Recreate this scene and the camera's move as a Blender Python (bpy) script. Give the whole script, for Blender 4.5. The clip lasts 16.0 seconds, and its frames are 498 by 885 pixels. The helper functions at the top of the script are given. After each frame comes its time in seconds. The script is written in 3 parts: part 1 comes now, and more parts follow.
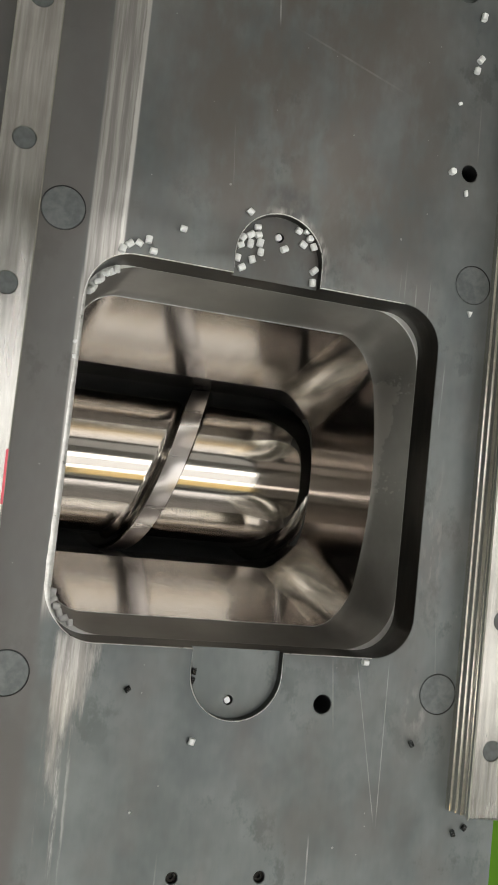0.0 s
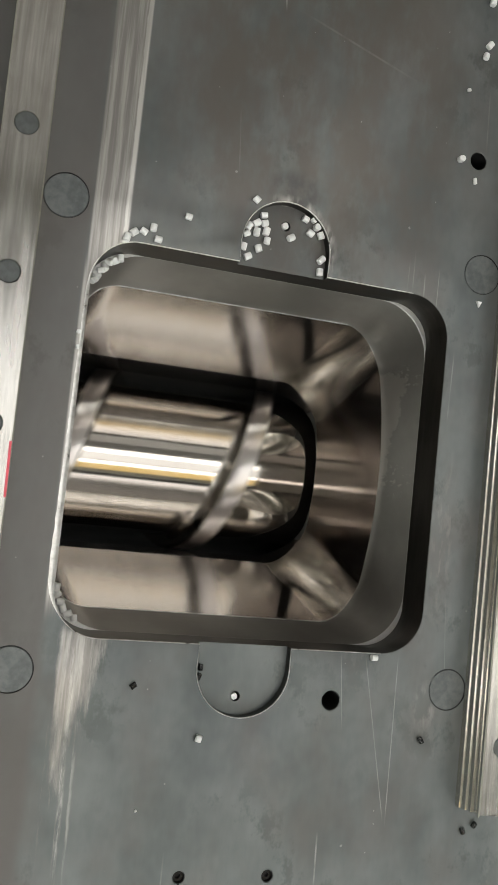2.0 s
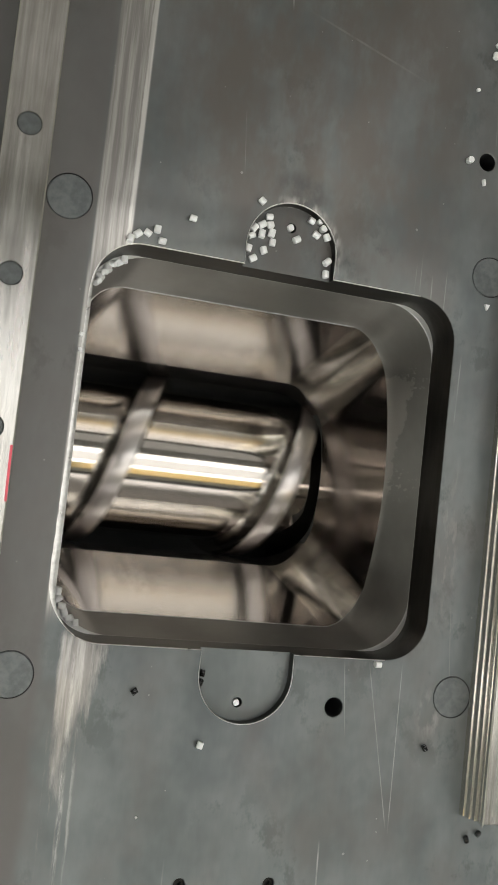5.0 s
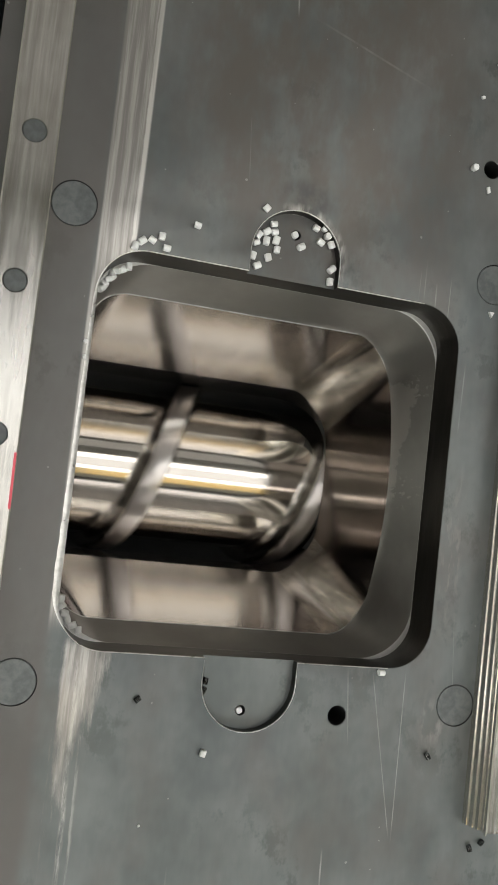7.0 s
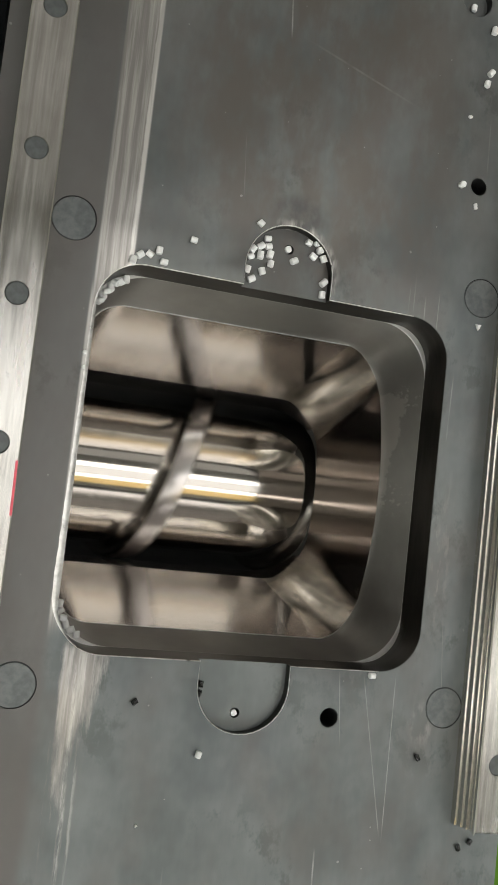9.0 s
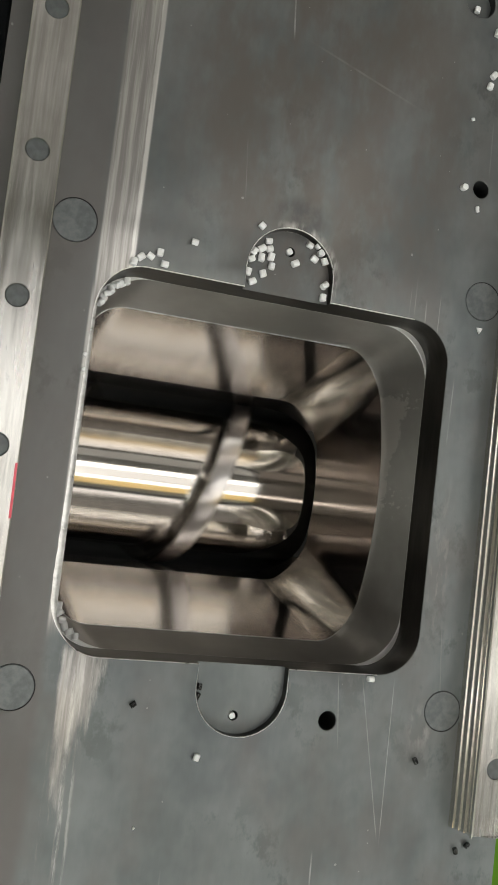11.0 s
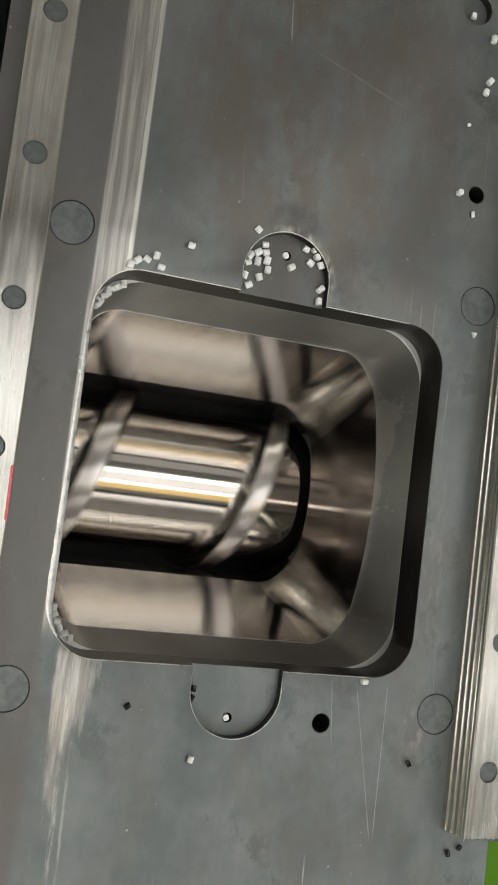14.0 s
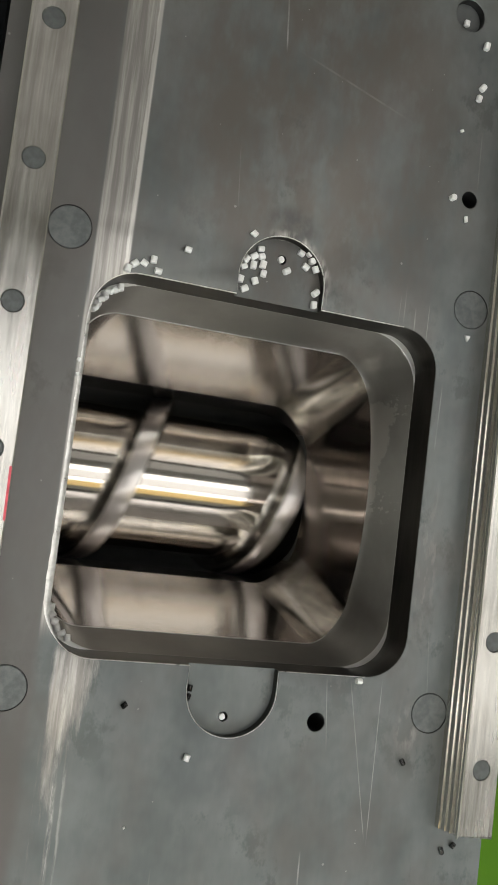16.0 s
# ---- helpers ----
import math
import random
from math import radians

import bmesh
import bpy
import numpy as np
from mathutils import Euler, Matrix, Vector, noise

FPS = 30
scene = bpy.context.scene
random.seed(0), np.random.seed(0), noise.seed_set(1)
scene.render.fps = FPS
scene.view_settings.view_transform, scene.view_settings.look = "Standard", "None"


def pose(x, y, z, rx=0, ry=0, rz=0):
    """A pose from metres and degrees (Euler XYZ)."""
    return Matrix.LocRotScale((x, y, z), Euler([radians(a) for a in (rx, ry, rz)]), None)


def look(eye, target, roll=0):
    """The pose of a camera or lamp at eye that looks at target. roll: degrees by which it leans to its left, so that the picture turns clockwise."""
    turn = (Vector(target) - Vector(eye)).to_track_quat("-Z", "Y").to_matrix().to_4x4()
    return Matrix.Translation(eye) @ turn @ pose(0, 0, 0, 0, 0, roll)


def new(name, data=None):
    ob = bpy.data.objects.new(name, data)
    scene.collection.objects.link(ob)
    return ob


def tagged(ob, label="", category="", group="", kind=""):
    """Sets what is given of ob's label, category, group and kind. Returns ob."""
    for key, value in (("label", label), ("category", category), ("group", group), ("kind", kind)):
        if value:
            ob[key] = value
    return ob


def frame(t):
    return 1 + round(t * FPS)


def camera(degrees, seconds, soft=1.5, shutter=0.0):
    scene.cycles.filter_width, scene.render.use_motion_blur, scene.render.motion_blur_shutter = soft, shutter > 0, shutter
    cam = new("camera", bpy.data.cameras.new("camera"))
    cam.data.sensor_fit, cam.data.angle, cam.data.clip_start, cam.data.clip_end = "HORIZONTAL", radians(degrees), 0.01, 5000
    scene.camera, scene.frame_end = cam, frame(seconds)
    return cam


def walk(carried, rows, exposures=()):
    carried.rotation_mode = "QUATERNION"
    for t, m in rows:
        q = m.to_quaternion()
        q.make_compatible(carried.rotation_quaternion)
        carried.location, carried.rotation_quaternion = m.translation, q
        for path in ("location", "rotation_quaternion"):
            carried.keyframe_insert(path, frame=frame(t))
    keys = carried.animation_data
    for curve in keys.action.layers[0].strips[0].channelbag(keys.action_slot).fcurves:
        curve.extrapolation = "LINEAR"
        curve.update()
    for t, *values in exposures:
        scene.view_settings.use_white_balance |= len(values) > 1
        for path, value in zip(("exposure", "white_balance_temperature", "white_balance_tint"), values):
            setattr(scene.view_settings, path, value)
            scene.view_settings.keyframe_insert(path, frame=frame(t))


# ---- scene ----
cam = camera(31.00, 16.0, shutter=0.5)
PATH = [
    (0, (-0.12336, -0.02016, 0.38946), (-0.00649, 0.00861, 0.00799), 82.80),
    (0.5, (-0.12291, -0.02333, 0.38838), (-0.00389, 0.00546, 0.00759), 82.81),
    (1, (-0.12565, -0.02272, 0.38304), (-0.00836, 0.00647, 0.00174), 82.38),
    (1.5, (-0.12626, -0.02328, 0.38350), (-0.00793, 0.00472, 0.00243), 83.07),
    (2, (-0.12538, -0.02187, 0.38136), (-0.00690, 0.00529, 0.00027), 83.55),
    (2.5, (-0.12227, -0.01924, 0.37765), (-0.00595, 0.00651, -0.00420), 84.05),
    (3, (-0.12119, -0.01862, 0.37553), (-0.00658, 0.00551, -0.00693), 84.67),
    (3.5, (-0.12240, -0.01870, 0.37819), (-0.00706, 0.00552, -0.00406), 84.71),
    (4, (-0.12236, -0.01947, 0.37870), (-0.00695, 0.00549, -0.00347), 84.43),
    (6.5, (-0.12339, -0.01500, 0.37754), (-0.00925, 0.01011, -0.00501), 84.53),
    (7, (-0.12398, -0.01554, 0.37749), (-0.00944, 0.01027, -0.00488), 84.28),
    (7.5, (-0.12482, -0.01462, 0.37840), (-0.00942, 0.01149, -0.00370), 84.29),
    (8, (-0.12572, -0.01540, 0.38108), (-0.00972, 0.01181, -0.00076), 83.87),
    (8.5, (-0.12879, -0.01665, 0.38614), (-0.01007, 0.01274, 0.00530), 83.12),
    (9, (-0.13001, -0.01673, 0.38657), (-0.01066, 0.01364, 0.00600), 82.83),
    (11.5, (-0.13005, -0.01318, 0.38606), (-0.01070, 0.01495, 0.00532), 84.18),
    (12, (-0.12910, -0.01399, 0.38571), (-0.01050, 0.01402, 0.00472), 84.21),
    (12.5, (-0.13046, -0.01431, 0.38758), (-0.01032, 0.01456, 0.00714), 84.04),
    (13, (-0.13217, -0.01312, 0.39018), (-0.01103, 0.01813, 0.01025), 83.22),
    (13.5, (-0.13058, -0.01455, 0.38886), (-0.00948, 0.01717, 0.00895), 83.08),
    (14, (-0.13075, -0.01284, 0.38762), (-0.00932, 0.01645, 0.00762), 84.13),
    (14.5, (-0.13066, -0.01328, 0.38801), (-0.00941, 0.01594, 0.00796), 84.14),
    (15, (-0.13153, -0.01344, 0.38803), (-0.00913, 0.01532, 0.00830), 84.49),
    (15.5, (-0.13032, -0.01536, 0.38947), (-0.00870, 0.01495, 0.00961), 83.72),
    (16, (-0.13232, -0.01389, 0.39180), (-0.00906, 0.01711, 0.01253), 83.63),
]
walk(cam, [(t, look(e, g, r)) for t, e, g, r in PATH])

# ---- world and light ----
world = bpy.data.worlds.new("world")
scene.world = world
world.use_nodes = True
world.node_tree.nodes["Background"].inputs[0].default_value = (0.75, 0.78, 0.8, 1)
world.node_tree.nodes["Background"].inputs[1].default_value = 0.05

# ceiling lights: x, y, length x, length y (mm), strength, colour
LAMPS = [(850, 260, 2500, 300, 3.0, (1.0, 0.985, 0.96)), (850, -155, 2500, 470, 1.2, (1.0, 0.97, 0.93)), (850, -550, 2500, 230, 3.0, (1.0, 0.97, 0.92)),
         (-1160, -560, 1480, 150, 3.9, (1.0, 0.97, 0.92)), (600, -890, 760, 420, 0.9, (1.0, 0.66, 0.14)), (0, 1900, 5600, 2000, 0.235, (1.0, 0.94, 0.88)),
         (0, -2540, 5600, 860, 5.1, (0.97, 1.0, 0.965))]


# ---- materials ----
def nodes_of(name):
    m = bpy.data.materials.new(name)
    m.use_nodes = True
    nt = m.node_tree
    return m, nt, nt.nodes, nt.links, nt.nodes["Principled BSDF"]


def val(nt, op, a, b=None, c=None):
    n = nt.nodes.new("ShaderNodeMath")
    n.operation = op
    for i, v in enumerate((a, b, c)):
        if v is None:
            continue
        if isinstance(v, (int, float)):
            n.inputs[i].default_value = v
        else:
            nt.links.new(v, n.inputs[i])
    return n.outputs[0]


def ramp(nt, v, lo, hi, a=0.0, b=1.0):
    n = nt.nodes.new("ShaderNodeMapRange")
    n.interpolation_type = "SMOOTHSTEP"
    nt.links.new(v, n.inputs[0])
    for i, x in zip((1, 2, 3, 4), (lo, hi, a, b)):
        n.inputs[i].default_value = x
    return n.outputs[0]


def mix(nt, f, a, b):
    n = nt.nodes.new("ShaderNodeMix")
    n.data_type = "RGBA"
    for i, v in ((0, f), (6, a), (7, b)):
        if isinstance(v, tuple):
            n.inputs[i].default_value = (*v, 1)
        elif isinstance(v, (int, float)):
            n.inputs[i].default_value = v
        else:
            nt.links.new(v, n.inputs[i])
    return n.outputs[2]


def grain(nt, scale, stretch=(1, 1, 1), detail=4.0, rough=0.6):
    co = nt.nodes.new("ShaderNodeTexCoord")
    mp = nt.nodes.new("ShaderNodeMapping")
    mp.inputs["Scale"].default_value = stretch
    no = nt.nodes.new("ShaderNodeTexNoise")
    no.inputs["Scale"].default_value = scale
    no.inputs["Detail"].default_value = detail
    no.inputs["Roughness"].default_value = rough
    nt.links.new(co.outputs["Object"], mp.inputs[0])
    nt.links.new(mp.outputs[0], no.inputs[0])
    return no.outputs[0]


def bump(nt, bs, h, dist, strength=0.5):
    b = nt.nodes.new("ShaderNodeBump")
    b.inputs["Strength"].default_value = strength
    b.inputs["Distance"].default_value = dist
    nt.links.new(h, b.inputs["Height"])
    nt.links.new(b.outputs[0], bs.inputs["Normal"])


def steel(name, dark, light, rough, spread=0.12, metal=1.0, scale=60, stretch=(1, 1, 1), relief=0.00002, blotch=9.0, aniso=0.0):
    """Metal with a grain along one way, larger blotches and an uneven gloss."""
    m, nt, nd, ln, bs = nodes_of(name)
    g = grain(nt, scale, stretch)
    b = grain(nt, blotch, detail=3)
    both = val(nt, "MULTIPLY_ADD", g, 0.5, val(nt, "MULTIPLY", b, 0.5))
    ln.new(mix(nt, ramp(nt, both, 0.35, 0.65), dark, light), bs.inputs["Base Color"])
    ln.new(ramp(nt, both, 0.3, 0.7, rough - spread / 2, rough + spread / 2), bs.inputs["Roughness"])
    bs.inputs["Metallic"].default_value = metal
    if relief:
        bump(nt, bs, g, relief)
    if aniso:
        # ground crosswise: reflections are drawn out along the slope
        tan = nd.new("ShaderNodeCombineXYZ")
        tan.inputs[2].default_value = 1.0
        ln.new(tan.outputs[0], bs.inputs["Tangent"])
        bs.inputs["Anisotropic"].default_value = aniso
    return m


def plain(name, col, rough=0.5, metal=0.0, scale=300, vary=0.15, relief=0.00005):
    m, nt, nd, ln, bs = nodes_of(name)
    g = grain(nt, scale)
    lo = tuple(c * (1 - vary) for c in col)
    hi = tuple(min(1, c * (1 + vary)) for c in col)
    ln.new(mix(nt, ramp(nt, g, 0.3, 0.7), lo, hi), bs.inputs["Base Color"])
    bs.inputs["Roughness"].default_value = rough
    bs.inputs["Metallic"].default_value = metal
    if relief:
        bump(nt, bs, g, relief)
    return m


def glow(name, col, power):
    m, nt, nd, ln, bs = nodes_of(name)
    bs.inputs["Base Color"].default_value = (0.8, 0.8, 0.8, 1)
    bs.inputs["Emission Color"].default_value = (*col, 1)
    bs.inputs["Emission Strength"].default_value = power
    return m


def plate_steel():
    """Dark ground steel, with the bare rubbed track beside the feed opening and a few long scratches."""
    m, nt, nd, ln, bs = nodes_of("plate_steel")
    co = nd.new("ShaderNodeTexCoord")
    sp = nd.new("ShaderNodeSeparateXYZ")
    ln.new(co.outputs["Object"], sp.inputs[0])
    x, y = sp.outputs[0], sp.outputs[1]
    fine = grain(nt, 90, (5, 0.9, 1), 5)
    cloud = grain(nt, 14, (1.3, 0.8, 1), 4)
    cloud2 = grain(nt, 40, (1, 0.7, 1), 3, 0.6)
    both = val(nt, "MULTIPLY_ADD", fine, 0.06, val(nt, "MULTIPLY_ADD", cloud, 0.56, val(nt, "MULTIPLY", cloud2, 0.38)))
    base = mix(nt, ramp(nt, both, 0.35, 0.65), PLATE_DARK, PLATE_LIGHT)
    # darker greenish patches with firm edges
    patch = val(nt, "MULTIPLY", ramp(nt, grain(nt, 34, (1.2, 0.8, 1), 5, 0.7), 0.52, 0.62), ramp(nt, grain(nt, 11, detail=2), 0.42, 0.58, 0.1, 0.75))
    base = mix(nt, patch, base, (0.105, 0.121, 0.117))
    # brownish handling stains
    base = mix(nt, ramp(nt, grain(nt, 20, (1.5, 0.8, 1), 4), 0.42, 0.70, 0, 0.5), base, (0.160, 0.147, 0.138))
    # mottled brown tint, drawn out along the plate, beyond the opening
    ex, ey = val(nt, "SUBTRACT", x, 0.012), val(nt, "MULTIPLY", val(nt, "SUBTRACT", y, 0.18), 0.75)
    brown_zone = ramp(nt, val(nt, "SQRT", val(nt, "ADD", val(nt, "MULTIPLY", ex, ex), val(nt, "MULTIPLY", ey, ey))), 0.115, 0.045)
    brown_mottle = ramp(nt, grain(nt, 30, (1.6, 0.7, 1), 4, 0.65), 0.34, 0.62, 0.15, 0.85)
    base = mix(nt, val(nt, "MULTIPLY", brown_zone, brown_mottle), base, (0.146, 0.130, 0.116))
    base = mix(nt, ramp(nt, x, -0.084, -0.090, 0, 0.65), base, (0.145, 0.132, 0.125))
    # bare track, sharp on its outer side
    streak = grain(nt, 55, (7, 0.25, 1), 4)
    inx = val(nt, "MULTIPLY", ramp(nt, x, -0.0872, -0.0858), ramp(nt, x, -0.0700, -0.0712))
    above = val(nt, "MULTIPLY", inx, ramp(nt, y, 0.05, 0.07))
    above = val(nt, "MULTIPLY", above, ramp(nt, streak, 0.2, 0.6, 0.75, 1.0))
    ragged = val(nt, "MULTIPLY_ADD", grain(nt, 130, (1, 0.6, 1), 4), 0.0016, x)
    border = val(nt, "MULTIPLY", ramp(nt, ragged, -0.0723, -0.0716), ramp(nt, x, -0.0700, -0.0712))
    border = val(nt, "MULTIPLY", border, ramp(nt, y, 0.05, 0.07))
    # below the opening the rubbed patch narrows to one bright score along its outer side
    taper = val(nt, "MULTIPLY_ADD", y, -0.22, val(nt, "SUBTRACT", x, 0.0187))
    wide = val(nt, "MULTIPLY", ramp(nt, ragged, -0.0810, -0.0765), ramp(nt, taper, -0.055, -0.066))
    below = val(nt, "MULTIPLY", wide, val(nt, "MULTIPLY", ramp(nt, y, -0.076, -0.084), ramp(nt, y, -0.205, -0.088, 0.12, 1.0)))
    rub = val(nt, "MULTIPLY_ADD", grain(nt, 36, (6, 0.35, 1), 5, 0.7), 0.5, val(nt, "MULTIPLY", grain(nt, 85, (2.6, 0.5, 1), 5, 0.75), 0.5))
    below = val(nt, "MULTIPLY", ramp(nt, val(nt, "MULTIPLY_ADD", below, 0.27, rub), 0.56, 0.80), ramp(nt, below, 0.0, 0.2))
    off = val(nt, "ADD", val(nt, "MULTIPLY_ADD", y, 0.018, ragged), 0.0742)
    core = val(nt, "MULTIPLY", ramp(nt, off, -0.0016, -0.0004), ramp(nt, off, 0.0015, 0.0003))
    twin = val(nt, "MULTIPLY", ramp(nt, off, 0.0030, 0.0036), ramp(nt, off, 0.0050, 0.0040, 0, 0.55))
    core = val(nt, "MAXIMUM", core, twin)
    core = val(nt, "MULTIPLY", core, val(nt, "MULTIPLY", ramp(nt, y, -0.080, -0.090), ramp(nt, y, -0.215, -0.150)))
    core = val(nt, "MULTIPLY", core, ramp(nt, grain(nt, 60, (5, 0.5, 1), 5, 0.75), 0.40, 0.62, 0.0, 0.85))
    below = val(nt, "MAXIMUM", below, core)
    border = val(nt, "MAXIMUM", border, val(nt, "MULTIPLY", core, 0.8))
    # bare lip on the long side of the opening
    lip = val(nt, "MULTIPLY", ramp(nt, x, -0.0880, -0.0868), ramp(nt, x, -0.0800, -0.0838))
    lip = val(nt, "MULTIPLY", lip, ramp(nt, val(nt, "ABSOLUTE", y), 0.080, 0.062))
    # chafed rim of the far pocket
    dx, dy = val(nt, "SUBTRACT", x, 0.0016), val(nt, "SUBTRACT", y, 0.0954)
    far = val(nt, "SQRT", val(nt, "ADD", val(nt, "MULTIPLY", dx, dx), val(nt, "MULTIPLY", dy, dy)))
    chafe = val(nt, "MULTIPLY", val(nt, "MULTIPLY", ramp(nt, far, 0.0258, 0.0216), ramp(nt, far, 0.0206, 0.0211)), ramp(nt, val(nt, "ADD", dx, dy), 0.008, 0.02))
    chafe = val(nt, "MULTIPLY", chafe, ramp(nt, grain(nt, 160, (1.6, 0.5, 1), 3), 0.42, 0.6))
    # dark smudge beyond the far pocket
    ex, ey = val(nt, "MULTIPLY", val(nt, "SUBTRACT", x, 0.004), 0.7), val(nt, "SUBTRACT", y, 0.122)
    smudge = ramp(nt, val(nt, "SQRT", val(nt, "ADD", val(nt, "MULTIPLY", ex, ex), val(nt, "MULTIPLY", ey, ey))), 0.013, 0.004)
    smudge = val(nt, "MULTIPLY", smudge, ramp(nt, grain(nt, 90, (1, 0.8, 1), 4), 0.3, 0.6, 0.1, 0.55))
    base = mix(nt, smudge, base, (0.06, 0.062, 0.066))
    # scuffs near the flush plug and along the right edge of the opening
    ex, ey = val(nt, "MULTIPLY", val(nt, "SUBTRACT", x, 0.0925), 1.5), val(nt, "SUBTRACT", y, -0.108)
    scuff = ramp(nt, val(nt, "SQRT", val(nt, "ADD", val(nt, "MULTIPLY", ex, ex), val(nt, "MULTIPLY", ey, ey))), 0.015, 0.004)
    scuff = val(nt, "MULTIPLY", scuff, ramp(nt, grain(nt, 110, (1.4, 0.8, 1), 4), 0.47, 0.62, 0, 0.45))
    ex, ey = val(nt, "MULTIPLY", val(nt, "SUBTRACT", x, 0.0935), 3.0), val(nt, "MULTIPLY", val(nt, "ADD", y, 0.025), 0.5)
    rub2 = ramp(nt, val(nt, "SQRT", val(nt, "ADD", val(nt, "MULTIPLY", ex, ex), val(nt, "MULTIPLY", ey, ey))), 0.024, 0.006)
    scuff = val(nt, "MAXIMUM", scuff, val(nt, "MULTIPLY", rub2, ramp(nt, grain(nt, 140, (2, 0.5, 1), 4), 0.5, 0.62, 0, 0.4)))
    chafe = val(nt, "MAXIMUM", chafe, scuff)
    bare = val(nt, "MAXIMUM", val(nt, "MAXIMUM", val(nt, "MAXIMUM", above, below), lip), val(nt, "MULTIPLY", chafe, 0.75))
    tone = val(nt, "MULTIPLY_ADD", border, 0.75, val(nt, "MULTIPLY", ramp(nt, streak, 0.38, 0.68), 0.5))
    base = mix(nt, bare, base, mix(nt, tone, BARE_DARK, BARE_LIGHT))
    # scratches: x at y=0, lean, half width, from y, to y, strength
    marks = None
    for x0, lean, w, y0, y1, s in ((0.0415, -0.213, 0.00022, -0.158, -0.088, 0.34), (0.0759, -0.0068, 0.00022, -0.160, -0.088, 0.42),
                                   (0.0383, -0.107, 0.0002, -0.117, -0.088, 0.3), (0.094, -0.08, 0.0002, -0.095, -0.06, 0.15),
                                   (0.0068, -0.082, 0.00035, 0.208, 0.34, 0.5), (-0.0142, -0.08, 0.0002, 0.128, 0.152, 0.15),
                                   (0.103, -0.02, 0.0003, 0.165, 0.19, 0.15), (0.0398, -0.0245, 0.00035, -0.187, -0.168, 0.45),
                                   (-0.026, 0.0, 0.0003, -0.2, -0.175, 0.25), (0.0620, 0.02, 0.0002, 0.089, 0.099, 0.3), (0.0665, 0.0, 0.00025, 0.090, 0.104, 0.22),
                                   (0.0735, -0.01, 0.0003, 0.086, 0.094, 0.35), (0.0790, 0.01, 0.0002, 0.080, 0.097, 0.25), (0.0905, 0.02, 0.0003, 0.030, 0.058, 0.25), (0.674, -3.27, 0.0016, 0.191, 0.204, 0.14)):
        d = val(nt, "ABSOLUTE", val(nt, "SUBTRACT", x, val(nt, "MULTIPLY_ADD", y, lean, x0)))
        line = val(nt, "MULTIPLY", ramp(nt, d, w * 1.7, w * 0.3), val(nt, "MULTIPLY", ramp(nt, y, y0 - 0.004, y0 + 0.004), ramp(nt, y, y1 + 0.004, y1 - 0.004)))
        line = val(nt, "MULTIPLY", line, s)
        marks = line if marks is None else val(nt, "MAXIMUM", marks, line)
    marks = val(nt, "MULTIPLY", marks, ramp(nt, grain(nt, 130, (1, 0.5, 1), 3), 0.35, 0.6, 0.25, 0.9))
    specks = ramp(nt, grain(nt, 330, detail=0), 0.872, 0.885, 0, 0.3)
    marks = val(nt, "MAXIMUM", marks, specks)
    base = mix(nt, marks, base, (0.6, 0.6, 0.58))
    ln.new(base, bs.inputs["Base Color"])
    ro = ramp(nt, both, 0.35, 0.65, PLATE_ROUGH - 0.06, PLATE_ROUGH + 0.07)
    ln.new(val(nt, "MULTIPLY_ADD", bare, -0.1, ro), bs.inputs["Roughness"])
    ln.new(val(nt, "MULTIPLY_ADD", bare, 0.9 - PLATE_METAL, PLATE_METAL), bs.inputs["Metallic"])
    bump(nt, bs, val(nt, "MULTIPLY_ADD", bare, streak, fine), 0.00002, 0.35)
    return m


